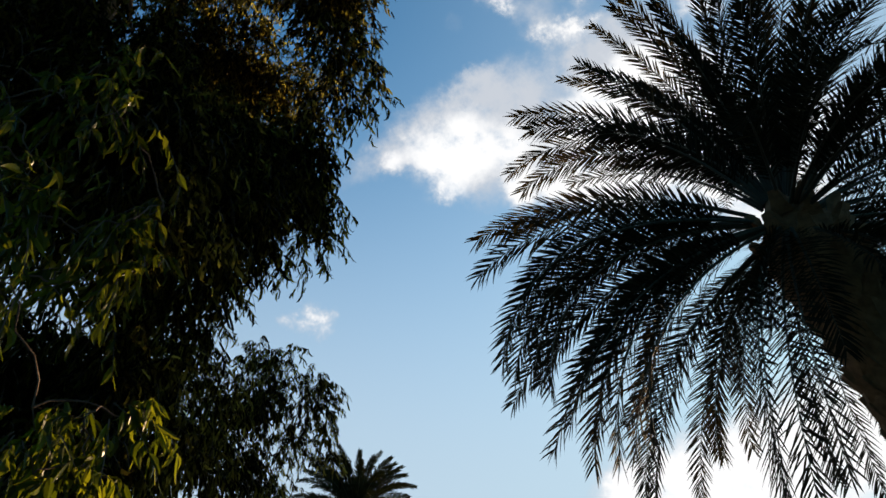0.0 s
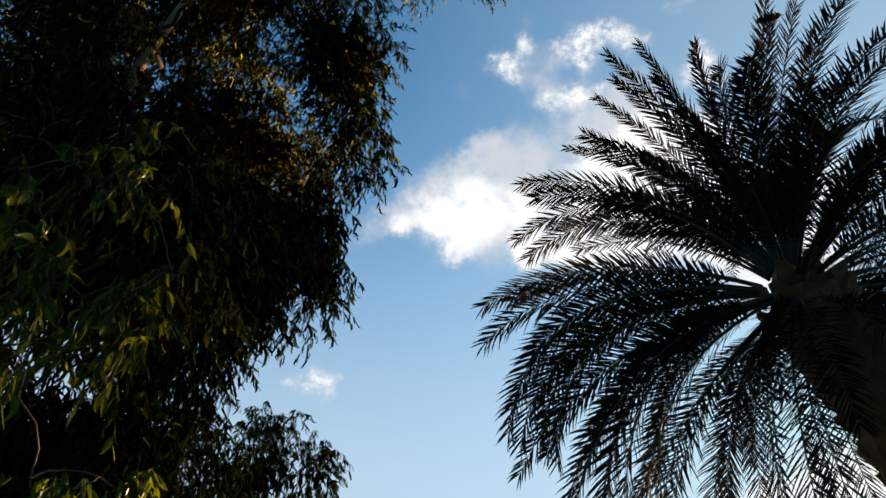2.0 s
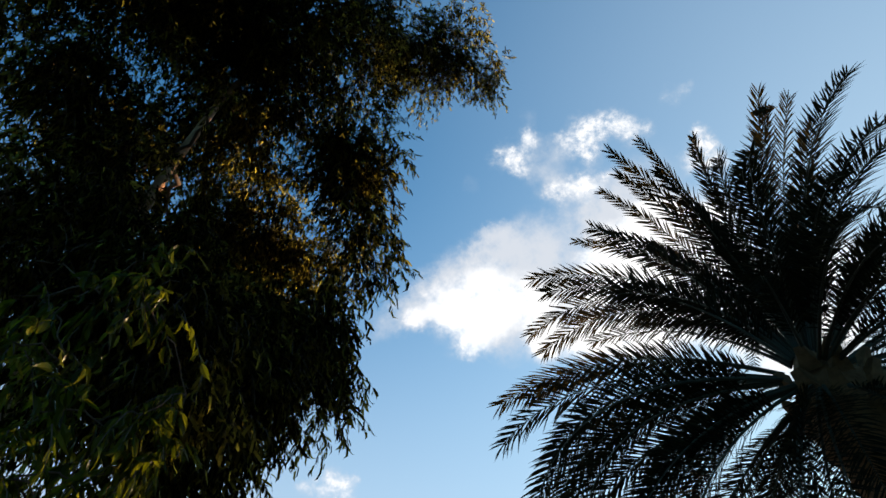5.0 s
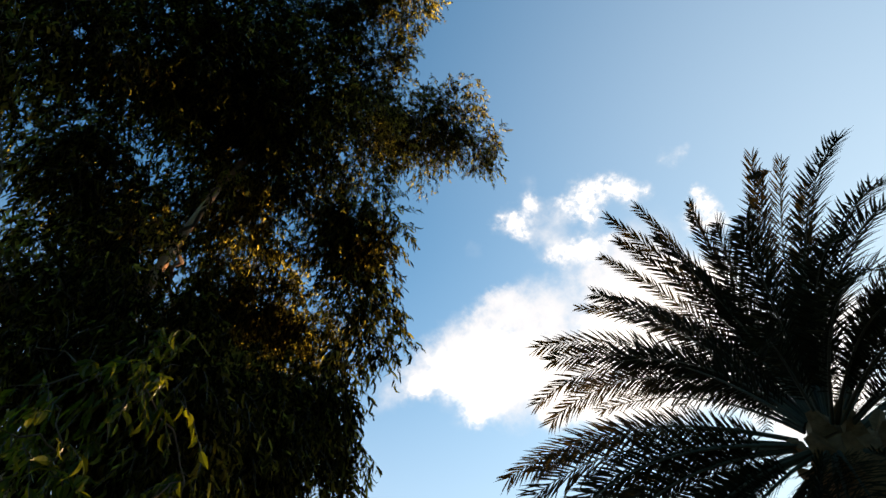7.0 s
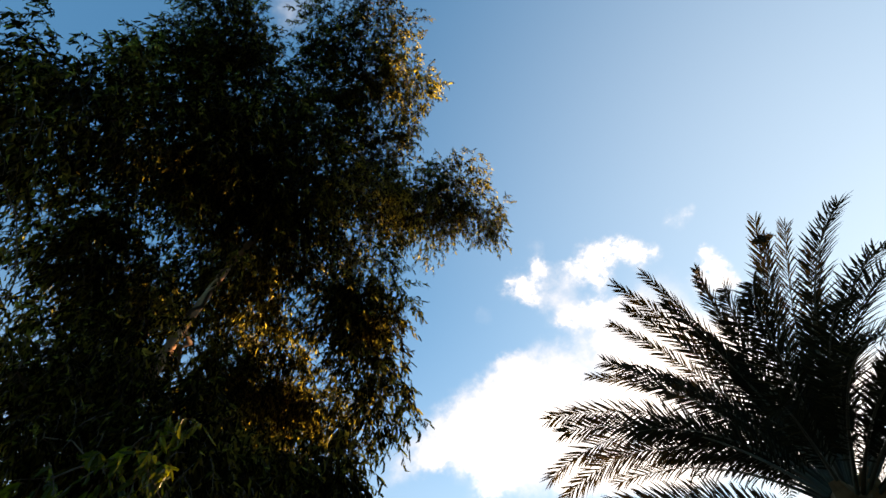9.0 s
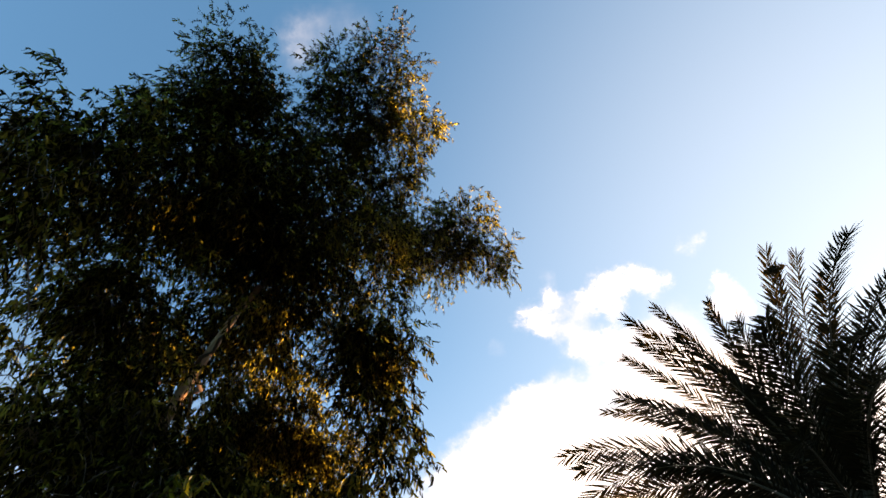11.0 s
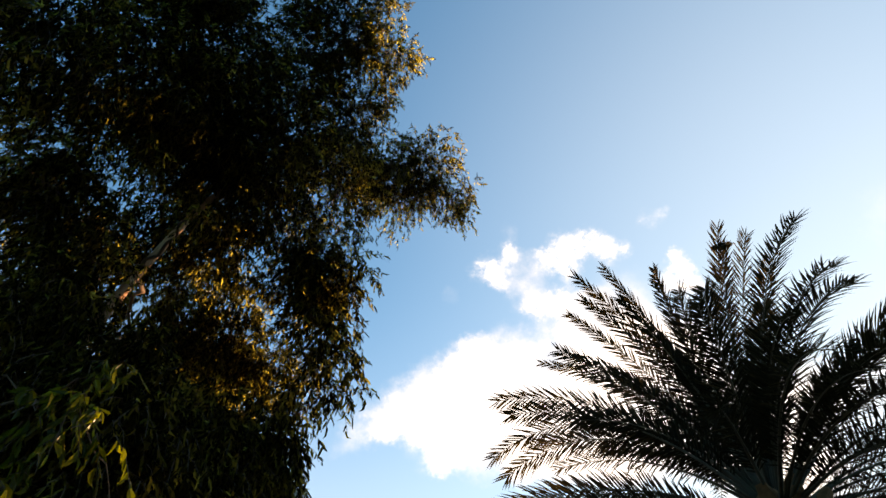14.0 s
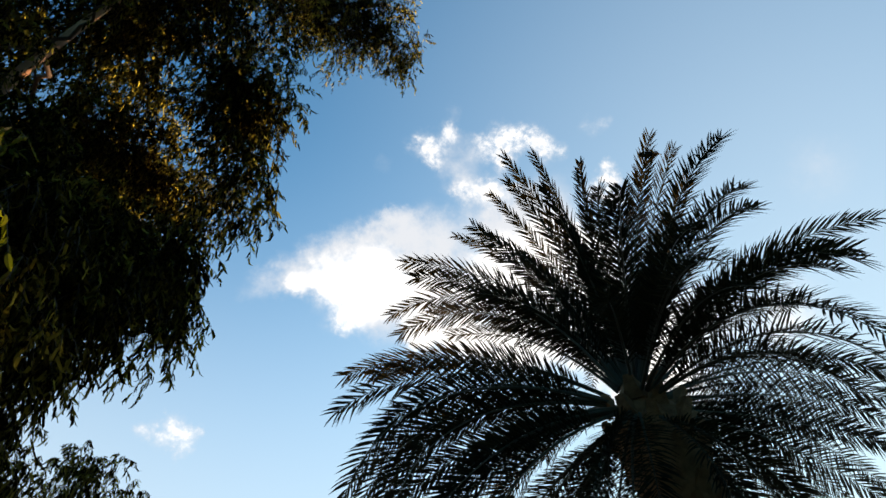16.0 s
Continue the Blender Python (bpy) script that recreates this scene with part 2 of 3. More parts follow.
# near-black base tones hold the shade on the crown's side away from the sun
MAT_LEAFLET = leaf_material("palm_leaflet_shaded", [(0.0, (0.007, 0.007, 0.005)), (0.7, (0.012, 0.011, 0.008)), (1.0, (0.034, 0.027, 0.015))],
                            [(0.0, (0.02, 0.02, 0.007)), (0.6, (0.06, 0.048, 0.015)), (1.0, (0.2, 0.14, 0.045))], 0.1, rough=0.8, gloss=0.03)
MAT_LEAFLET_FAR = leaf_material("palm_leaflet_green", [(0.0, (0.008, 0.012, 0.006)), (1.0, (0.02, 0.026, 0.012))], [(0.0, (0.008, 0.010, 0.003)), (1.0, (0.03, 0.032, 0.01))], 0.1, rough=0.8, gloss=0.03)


def plain_material(name, stops, scale, rough, bump_scale, bump, distance=0.01):
    mat, tree, shader, out = material(name)
    link(tree, ramp(tree, noise_tex(tree, scale, 6.0), stops), shader.inputs["Base Color"])
    shader.inputs["Roughness"].default_value = rough
    shader.inputs["Specular IOR Level"].default_value = 0.2
    bumped(tree, shader, noise_tex(tree, bump_scale, 6.0, 0.65), bump, distance)
    return mat


MAT_BARK = plain_material("gum_bark", [(0.3, (0.12, 0.058, 0.03)), (0.55, (0.28, 0.15, 0.085)), (0.75, (0.44, 0.27, 0.16))], 3.0, 0.8, 22.0, 0.6)
MAT_TWIG = plain_material("gum_twig", [(0.3, (0.035, 0.02, 0.013)), (0.7, (0.08, 0.046, 0.028))], 6.0, 0.7, 60.0, 0.3)
MAT_RACHIS = plain_material("palm_rachis", [(0.3, (0.022, 0.022, 0.016)), (0.7, (0.05, 0.047, 0.033))], 5.0, 0.7, 60.0, 0.2)
MAT_PALM_TRUNK = plain_material("palm_trunk", [(0.3, (0.085, 0.04, 0.018)), (0.7, (0.22, 0.115, 0.055))], 6.0, 0.9, 30.0, 0.8, 0.03)
# for the unseen belt added to block the sun
MAT_BLOCKER = plain_material("blocker_green", [(0.3, (0.015, 0.022, 0.010)), (0.6, (0.035, 0.045, 0.018)), (0.8, (0.06, 0.065, 0.025))], 0.35, 0.9, 1.2, 1.0, 0.6)
MAT_GROUND = plain_material("dry_ground", [(0.3, (0.03, 0.036, 0.016)), (0.55, (0.06, 0.055, 0.032)), (0.75, (0.10, 0.085, 0.055))], 0.6, 0.95, 9.0, 0.7, 0.04)


# ---- building helpers ----
def mesh_from(name, verts, faces, mat, smooth=False):
    me = bpy.data.meshes.new(name)
    me.from_pydata(verts, [], faces)
    me.materials.append(mat)
    if smooth:
        me.polygons.foreach_set("use_smooth", [True] * len(me.polygons))
    me.update()
    return me


def mesh_blocks(name, verts, tris, quads, mat, smooth=False):
    """A mesh from arrays: verts (n, 3), tris (m, 3), quads (k, 4)."""
    me = bpy.data.meshes.new(name)
    verts = np.asarray(verts, dtype=np.float32).reshape(-1, 3)
    tris, quads = np.asarray(tris, dtype=np.int32).reshape(-1, 3), np.asarray(quads, dtype=np.int32).reshape(-1, 4)
    loops = np.concatenate([tris.ravel(), quads.ravel()])
    totals = np.concatenate([np.full(len(tris), 3), np.full(len(quads), 4)]).astype(np.int32)
    starts = np.concatenate([[0], np.cumsum(totals)[:-1]]).astype(np.int32)
    me.vertices.add(len(verts))
    me.vertices.foreach_set("co", verts.ravel())
    me.loops.add(len(loops))
    me.loops.foreach_set("vertex_index", loops)
    me.polygons.add(len(totals))
    me.polygons.foreach_set("loop_start", starts)
    me.polygons.foreach_set("use_smooth", np.full(len(totals), smooth))
    me.materials.append(mat)
    me.update(calc_edges=True)
    me.validate()
    return me


def child(name, me, parent, label=""):
    ob = new(name, me)
    ob.parent = parent
    ob.matrix_parent_inverse = Matrix.Identity(4)
    if label:
        ob["label"] = label
    return ob


def unit(v):
    return v / np.maximum(np.linalg.norm(v, axis=-1, keepdims=True), 1e-9)


def tube(points, radii, sides=8, wobble=0.0, rng=None):
    """A tapered tube along points; returns verts and quads."""
    points, n = np.asarray(points, float), len(points)
    tangents = unit(np.gradient(points, axis=0))
    side = unit(np.cross(tangents, np.array([0.31, 0.17, 0.93]) if abs(tangents[0][2]) < 0.9 else np.array([1.0, 0.1, 0.0])))
    up = np.cross(side, tangents)
    ang = np.arange(sides) / sides * 2 * np.pi
    r = np.asarray(radii, float)[:, None] * (1 + (wobble * rng.normal(size=(n, sides)) if wobble else 0))
    ring = points[:, None] + r[..., None] * (np.cos(ang)[None, :, None] * side[:, None] + np.sin(ang)[None, :, None] * up[:, None])
    quads = [[i * sides + j, i * sides + (j + 1) % sides, (i + 1) * sides + (j + 1) % sides, (i + 1) * sides + j] for i in range(n - 1) for j in range(sides)]
    return ring.reshape(-1, 3), quads


def bezier(a, b, c, d, n):
    t = np.linspace(0, 1, n)[:, None]
    return (1 - t) ** 3 * a + 3 * (1 - t) ** 2 * t * b + 3 * (1 - t) * t ** 2 * c + t ** 3 * d


# ---- ground ----
def make_ground():
    rings = [0.0, 3, 6, 10, 16, 25, 40, 70, 130, 300, 900, 2400]
    verts, faces, n = [(0, 0, 0)], [], 48
    for r in rings[1:]:
        for j in range(n):
            a = 2 * math.pi * j / n
            x, y = r * math.cos(a), r * math.sin(a)
            verts.append((x, y, 0.08 * noise.noise(Vector((x * 0.2, y * 0.2, 0))) if 3 < r < 130 else 0))
    for j in range(n):
        faces.append((0, 1 + j, 1 + (j + 1) % n))
    for i in range(len(rings) - 2):
        for j in range(n):
            faces.append((1 + i * n + j, 1 + (i + 1) * n + j, 1 + (i + 1) * n + (j + 1) % n, 1 + i * n + (j + 1) % n))
    tagged(new("ground", mesh_from("ground", verts, faces, MAT_GROUND, True)), "dry earth and thin grass under the trees", "ground", kind="structure")


make_ground()


def make_sun_blocker():
    """An unseen far belt added before the low sun, to shade the lower half."""
    cols, rows_up, verts, faces = 150, 9, [], []
    for i in range(cols):
        heading = 35.3 + 26.0 * i / (cols - 1)
        a = radians(heading)
        # its top is raised where more of the gum's crown must be in shade
        tall = min(1, max(0, (heading - 37.0) / 0.12)) * min(1, max(0, (37.72 - heading) / 0.12))
        top = 31.6 + 2.4 * min(1, max(0, (heading - 37.5) / 0.3)) + tall * 3.3 + 0.5 * noise.noise(Vector((i * 0.4, 3, 0)))
        top += 3.0 * min(1, max(0, (heading - 41) / 4)) * noise.noise(Vector((i * 0.13, 0, 0)))
        for j in range(2 * rows_up + 1):
            u = j / (2 * rows_up) * math.pi
            r = 122 - 6 * math.cos(u) * (0.6 + 0.4 * math.sin(u)) + 0.9 * noise.noise(Vector((i * 0.6, j * 0.8, 1)))
            verts.append((r * math.sin(a), r * math.cos(a), top * math.sin(u) ** 0.55 if 0 < j < 2 * rows_up else -0.1))
    n = 2 * rows_up + 1
    for i in range(cols - 1):
        for j in range(n - 1):
            # an opening, left so that sunlight falls on the near branch's leaves
            if 9 <= i <= 12 and j in (3, 4, 13, 14):
                continue
            faces.append((i * n + j, i * n + j + 1, (i + 1) * n + j + 1, (i + 1) * n + j))
    for i in (0, cols - 1):
        faces.append(tuple(i * n + j for j in range(n)))
    tagged(new("sun_blocker", mesh_from("sun_blocker", verts, faces, MAT_BLOCKER, True)), "unseen dark green belt, added to block the low sun", "trees", kind="structure")


make_sun_blocker()

# ---- gum tree ----
# clumps of foliage, limb by limb: centre in metres and radius
CROWN_TOP = [
    (-2.08, 0.60, 8.24, 0.34), (-2.05, 0.96, 8.20, 0.50), (-2.43, 1.08, 7.81, 0.40), (-1.85, 1.06, 8.46, 0.35),
    (-1.22, 1.27, 9.19, 0.45), (-0.63, 1.16, 9.40, 0.42), (-0.91, 1.76, 9.12, 0.60), (-0.42, 1.96, 9.32, 0.42),
    (-1.51, 1.80, 8.67, 0.60),
]
CROWN_RIGHT = [
    (-0.60, 3.67, 9.77, 0.40), (-0.95, 3.30, 9.46, 0.45), (-0.22, 3.62, 10.04, 0.32), (0.03, 3.59, 9.98, 0.50),
    (0.28, 4.05, 9.86, 0.42), (-0.33, 3.90, 9.59, 0.50), (-0.48, 3.36, 9.41, 0.40), (0.40, 4.30, 9.72, 0.22),
]
CROWN_LEFT = [
    (-1.96, 1.73, 7.80, 0.80), (-2.34, 1.56, 7.37, 0.70), (-2.43, 0.95, 6.96, 0.40), (-2.62, 1.35, 6.72, 0.60),
    (-2.60, 0.76, 6.34, 0.47), (-2.71, 1.10, 6.15, 0.55), (-2.29, 0.36, 5.16, 0.30), (-2.44, 0.70, 5.21, 0.45),
    (-2.67, 2.11, 7.11, 0.48), (-3.02, 1.78, 6.55, 0.58), (-3.07, 1.42, 5.90, 0.45), (-2.70, 2.16, 4.91, 0.35),
    (-2.63, 1.77, 4.80, 0.28), (-2.56, 2.23, 4.58, 0.32), (-2.66, 2.27, 5.06, 0.36), (-2.52, 2.02, 4.62, 0.30),
    (-2.47, 2.31, 4.25, 0.32),
    (-3.52, 2.22, 6.55, 0.26), (-3.71, 2.48, 6.25, 0.34), (-3.47, 2.67, 6.32, 0.28), (-3.70, 3.00, 5.88, 0.42),
    (-3.43, 1.67, 6.87, 0.30),
]
CROWN_MID = [
    (-1.57, 2.30, 7.92, 0.70), (-1.98, 2.59, 6.58, 0.20), (-1.04, 2.67, 8.77, 0.70), (-1.03, 3.32, 8.45, 0.48),
    (-1.68, 2.92, 7.58, 0.45), (-1.00, 4.01, 7.78, 0.42), (-1.40, 4.03, 7.67, 0.50), (-2.06, 2.47, 7.69, 0.65),
    (-2.81, 2.44, 6.34, 0.50), (-2.59, 2.72, 5.74, 0.50),
    (-0.98, 3.53, 7.97, 0.26), (-1.23, 3.65, 8.08, 0.32), (-1.05, 3.78, 7.79, 0.28),
]
CROWN_LOW = [
    (-1.09, 4.01, 7.65, 0.56), (-0.88, 4.27, 6.98, 0.35), (-1.03, 4.38, 6.44, 0.38), (-1.05, 4.15, 6.62, 0.26),
    (-1.12, 3.95, 7.05, 0.32), (-1.23, 4.45, 5.73, 0.37), (-1.14, 4.62, 5.36, 0.26), (-1.71, 4.36, 5.81, 0.65),
    (-1.70, 4.06, 4.98, 0.60), (-2.21, 3.21, 4.88, 0.62), (-1.92, 2.94, 4.22, 0.70), (-1.16, 4.69, 5.48, 0.30),
    (-1.49, 4.46, 5.42, 0.30), (-1.85, 4.54, 5.05, 0.25), (-2.22, 5.20, 4.60, 0.26), (-2.10, 4.25, 4.39, 0.60),
    (-1.06, 4.77, 5.16, 0.20), (-1.23, 4.78, 5.09, 0.22), (-1.43, 4.77, 5.03, 0.24), (-1.63, 4.73, 4.81, 0.24),
]
CROWN_SKIRT = [
    (-2.22, 6.87, 4.60, 0.54), (-1.86, 7.15, 4.72, 0.52), (-1.49, 7.48, 4.61, 0.38), (-1.79, 7.41, 4.02, 0.42),
    (-1.49, 7.45, 4.10, 0.28), (-2.23, 6.31, 3.66, 0.60), (-2.25, 5.20, 3.57, 0.70), (-2.12, 4.36, 2.84, 0.60),
    (-1.76, 7.04, 3.49, 0.40), (-2.18, 4.77, 4.07, 0.50), (-2.14, 3.76, 3.17, 0.60), (-2.09, 3.52, 2.52, 0.50),
]
CROWN_CORE = [
    (-2.71, 3.47, 7.58, 0.50), (-2.94, 3.62, 7.08, 0.45), (-2.42, 3.32, 8.05, 0.45), (-2.34, 2.27, 8.02, 0.70),
    (-2.11, 3.66, 7.71, 0.45), (-2.60, 1.71, 7.55, 0.40), (-2.78, 2.01, 6.09, 0.40), (-1.68, 2.92, 8.29, 0.60),
    (-2.66, 2.59, 5.79, 0.50), (-2.30, 1.42, 8.66, 0.50), (-2.78, 3.12, 5.79, 0.50), (-2.01, 3.77, 4.87, 0.70),
    (-1.57, 4.72, 5.62, 0.48), (-1.82, 4.50, 5.77, 0.55), (-2.04, 3.27, 4.78, 0.70), (-2.08, 3.19, 3.80, 0.50),
    (-2.08, 4.32, 4.86, 0.60), (-2.03, 4.14, 3.53, 0.50),
]
CROWN_DEEP = [
    (-2.30, 2.77, 4.77, 0.70), (-2.60, 3.82, 3.23, 0.50), (-2.30, 3.84, 2.66, 0.50), (-2.72, 3.39, 3.39, 0.45),
    (-2.34, 4.05, 3.06, 0.40), (-2.55, 4.05, 3.06, 0.42), (-2.40, 4.22, 2.75, 0.42), (-2.60, 4.50, 3.47, 0.45),
    (-2.75, 3.74, 3.53, 0.42), (-3.69, 2.61, 7.56, 0.40), (-3.38, 2.89, 7.60, 0.40), (-2.88, 2.48, 8.07, 0.36),
    (-2.52, 2.70, 8.13, 0.40), (-2.46, 3.10, 7.95, 0.34), (-3.06, 3.26, 7.56, 0.42), (-3.50, 3.23, 7.32, 0.42),
    (-3.80, 2.87, 7.35, 0.33), (-2.32, 3.46, 7.79, 0.34),
    (-3.48, 4.99, 8.38, 0.42), (-3.04, 5.41, 8.26, 0.42), (-2.60, 5.28, 8.56, 0.36), (-2.34, 5.67, 8.32, 0.42), (-2.76, 5.75, 8.08, 0.40),
]
CROWN_BACK = [
    (-2.20, 4.74, 7.55, 0.50), (-2.44, 4.69, 7.22, 0.40), (-1.88, 4.99, 7.31, 0.42), (-2.27, 4.38, 7.94, 0.42),
    (-2.37, 3.75, 8.44, 0.45), (-1.79, 3.91, 8.64, 0.42), (-2.71, 4.37, 7.35, 0.40), (-2.73, 5.55, 7.87, 0.60),
    (-2.91, 4.43, 8.54, 0.50), (-2.65, 4.83, 6.68, 0.45), (-2.27, 5.40, 7.20, 0.45), (-2.73, 4.44, 6.71, 0.40),
    (-2.90, 4.07, 6.66, 0.40),
    (-1.40, 4.98, 7.60, 0.36), (-1.66, 5.20, 7.25, 0.36),
    (-2.92, 4.71, 8.07, 0.36), (-2.44, 5.28, 7.80, 0.36), (-3.17, 4.99, 7.70, 0.36), (-2.68, 5.01, 7.93, 0.30),
]
NEAR_BRANCH = [
    (-1.49, 1.92, 3.93, 0.16), (-1.44, 2.10, 3.79, 0.14), (-1.69, 2.02, 3.85, 0.16), (-1.89, 1.95, 3.75, 0.18),
    (-1.75, 2.13, 3.51, 0.18), (-1.85, 1.93, 3.46, 0.18), (-1.33, 2.49, 3.59, 0.13), (-1.45, 2.40, 3.42, 0.18),
    (-1.62, 2.35, 3.35, 0.20), (-1.78, 2.14, 3.27, 0.22), (-1.75, 2.20, 2.99, 0.24), (-1.63, 2.37, 3.08, 0.24),
    (-1.47, 2.55, 3.18, 0.20), (-1.39, 2.62, 3.34, 0.13), (-1.59, 2.47, 2.58, 0.24), (-1.43, 2.57, 2.58, 0.20),
    (-1.32, 2.72, 2.63, 0.12), (-1.51, 2.49, 2.33, 0.24), (-1.41, 2.64, 2.40, 0.20),
]
TRUNK_LINE = np.array([[-3.05, 3.35, -0.1], [-3.0, 3.32, 1.2], [-2.88, 3.25, 2.8], [-2.7, 3.15, 4.6], [-2.42, 3.01, 6.33], [-2.13, 2.8, 7.02], [-1.8, 2.7, 7.8], [-1.5, 2.5, 8.6]])
TRUNK_RADII = [0.24, 0.18, 0.14, 0.085, 0.038, 0.034, 0.028, 0.022]


def sprays(clumps, fill, rng, spray_length=0.22):
    """Feet, ways and lengths of the leafy twigs in the clumps: they gather in tufts with gaps between, each on a branchlet."""
    feet, ways, roots, tufts = [], [], [], []
    for x, y, z, r in clumps:
        k = max(2 if fill < 0.7 else 4, int(fill * (r / 0.19) ** 3 + 5 * r))
        u = unit(rng.normal(size=(k, 3)))
        centre = np.array([x, y, z])
        tuft = centre + u * (max(0.5 * r, r - 0.3 * spray_length) * rng.random((k, 1)) ** 0.42) * np.array([1, 1, 0.92])
        size = (0.12 + 0.11 * rng.random(k)) * min(1.0, 0.55 + r)
        roots.append(np.repeat(centre[None], k, 0))
        tufts.append(tuft)
        for c, s, out in zip(tuft, size, u):
            n = max(4, int(140 * s * s * (0.22 / spray_length) ** 2))
            v = unit(rng.normal(size=(n, 3)))
            feet.append(c + v * (s * rng.random((n, 1)) ** 0.5) * np.array([1, 1, 0.8]))
            ways.append(unit(v * 0.7 + out * 0.5 + rng.normal(size=(n, 3)) * 0.4 + np.array([0, 0, -0.15])))
    feet, ways = np.concatenate(feet), np.concatenate(ways)
    return feet, ways, spray_length * (0.6 + 0.7 * rng.random(len(feet))), np.concatenate(roots), np.concatenate(tufts)


def spray_line(feet, ways, lengths, s):
    """Points at the share s of drooping twigs."""
    drop = np.array([0, 0, -1.0]) * (0.75 * lengths * s ** 2)[:, None]
    return feet + ways * (lengths * s)[:, None] + drop


def leaf_blades(base, along, length, width, rng, folded=True):
    """Narrow sickle leaves, folded along the midrib where they are near: verts, tris, quads."""
    n = len(base)
    side = unit(np.cross(along, rng.normal(size=(n, 3))))
    up = unit(np.cross(along, side))
    bend = up * (rng.normal(size=(n, 1)) * 0.14) + side * (rng.normal(size=(n, 1)) * 0.30) + np.array([0, 0, -0.10])
    L, W = length[:, None], width[:, None]
    rows = []
    shape = ((0.0, 0.0), (0.12, 0.30), (0.36, 0.5), (0.64, 0.38), (0.85, 0.19), (1.0, 0.0)) if folded else ((0.0, 0.0), (0.2, 0.46), (0.72, 0.42), (1.0, 0.0))
    curl = 0.9 if folded else 1.2
    for s, w in shape:
        mid = base + along * L * s + bend * L * curl * (4 * s * (1 - s) * 0.5 - s * 0.2)
        edges = [mid - side * W * w + up * W * 0.16, mid + side * W * w + up * W * 0.16]
        rows += [mid] if w == 0.0 else [edges[0], mid, edges[1]] if folded else edges
    verts = np.stack(rows, 1)
    if not folded:
        k = np.arange(n)[:, None] * 6
        return verts.reshape(-1, 3), np.concatenate([k + np.array([[0, 2, 1]]), k + np.array([[3, 4, 5]])]), k + np.array([[1, 2, 4, 3]])
    k = np.arange(n)[:, None] * 14
    tris = np.concatenate([k + np.array([t]) for t in ((0, 2, 1), (0, 3, 2), (10, 11, 13), (11, 12, 13))])
    quads = np.concatenate([k + np.array([[i, i + 1, i + 4, i + 3]]) for i in (1, 2, 4, 5, 7, 8)])
    return verts.reshape(-1, 3), tris, quads


def single_leaves(base, along, length, rng, parent):
    """Leaves as objects of their own, on six shared meshes."""
    shapes = []
    for i in range(6):
        v, t, q = leaf_blades(np.zeros((1, 3)), np.array([[0, 1.0, 0]]), np.ones(1), np.array([0.23 + 0.018 * i]), rng)
        shapes.append(mesh_blocks("leaf", v, t, q, MAT_LEAF_PIECE))
    for i, (p, way, size) in enumerate(zip(base, along, length)):
        ob = child("leaf", shapes[i % 6], parent)
        turn = Vector(way).to_track_quat("Y", "Z").to_matrix().to_4x4() @ pose(0, 0, 0, 0, 360 * rng.random(), 0)
        ob.matrix_basis = Matrix.Translation(p) @ turn @ Matrix.Diagonal((size, size, size, 1))


def foliage(clumps, fill, rng, leaf=0.1, hang=1.25, singles=0, parent=None, label=""):
    feet, ways, lengths, roots, tufts = sprays(clumps, fill, rng, 1.6 * leaf)
    n, per = len(feet), 8 if singles else 11
    bases, alongs, ls = [], [], []
    for i in range(per):
        s = (i + 0.6 + 0.5 * rng.random(n)) / per
        bases.append(spray_line(feet, ways, lengths, s))
        out = unit(rng.normal(size=(n, 3)))
        alongs.append(unit(ways * 0.3 + out * 0.62 + np.array([0, 0, -hang]) * (0.6 + 0.6 * rng.random((n, 1)))))
        ls.append(leaf * (0.65 + 0.7 * rng.random(n)))
    base, along, length = np.concatenate(bases), np.concatenate(alongs), np.concatenate(ls)
    if singles:
        near = np.argsort(np.linalg.norm(base - np.array([0, 0, 1.6]), axis=1))
        own, rest = near[:singles], near[singles:]
        single_leaves(base[own], along[own], length[own], rng, parent)
        base, along, length = base[rest], along[rest], length[rest]
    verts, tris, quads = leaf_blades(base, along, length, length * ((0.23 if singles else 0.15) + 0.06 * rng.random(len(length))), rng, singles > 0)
    tagged(child("foliage", mesh_blocks("foliage", verts, tris, quads, MAT_LEAF_LIT if singles else MAT_LEAF), parent, label), kind="stuff")
    # the twigs that carry the leaves
    ang = np.arange(3) * 2.094
    ring = np.stack([np.cos(ang), np.sin(ang), 0 * ang], 1)
    stations = [spray_line(feet, ways, lengths, np.full(n, s)) for s in (0.0, 0.5, 1.0)]
    bow = (roots + tufts) / 2 + rng.normal(size=roots.shape) * 0.05
    stations = [np.concatenate(pair) for pair in zip(stations, (roots, bow, tufts))]
    n = len(stations[0])
    twig = np.stack([stations[i][:, None] + ring[None] * r for i, r in enumerate((0.004, 0.003, 0.0015))], 1).reshape(-1, 3)
    k = np.arange(n)[:, None] * 9
    quad = [k + np.array([[i * 3 + j, i * 3 + (j + 1) % 3, i * 3 + 3 + (j + 1) % 3, i * 3 + 3 + j]]) for i in range(2) for j in range(3)]
    tagged(child("twig_tangle", mesh_blocks("twig_tangle", twig, [], np.concatenate(quad), MAT_TWIG), parent, "thin reddish-brown twigs"), kind="stuff")


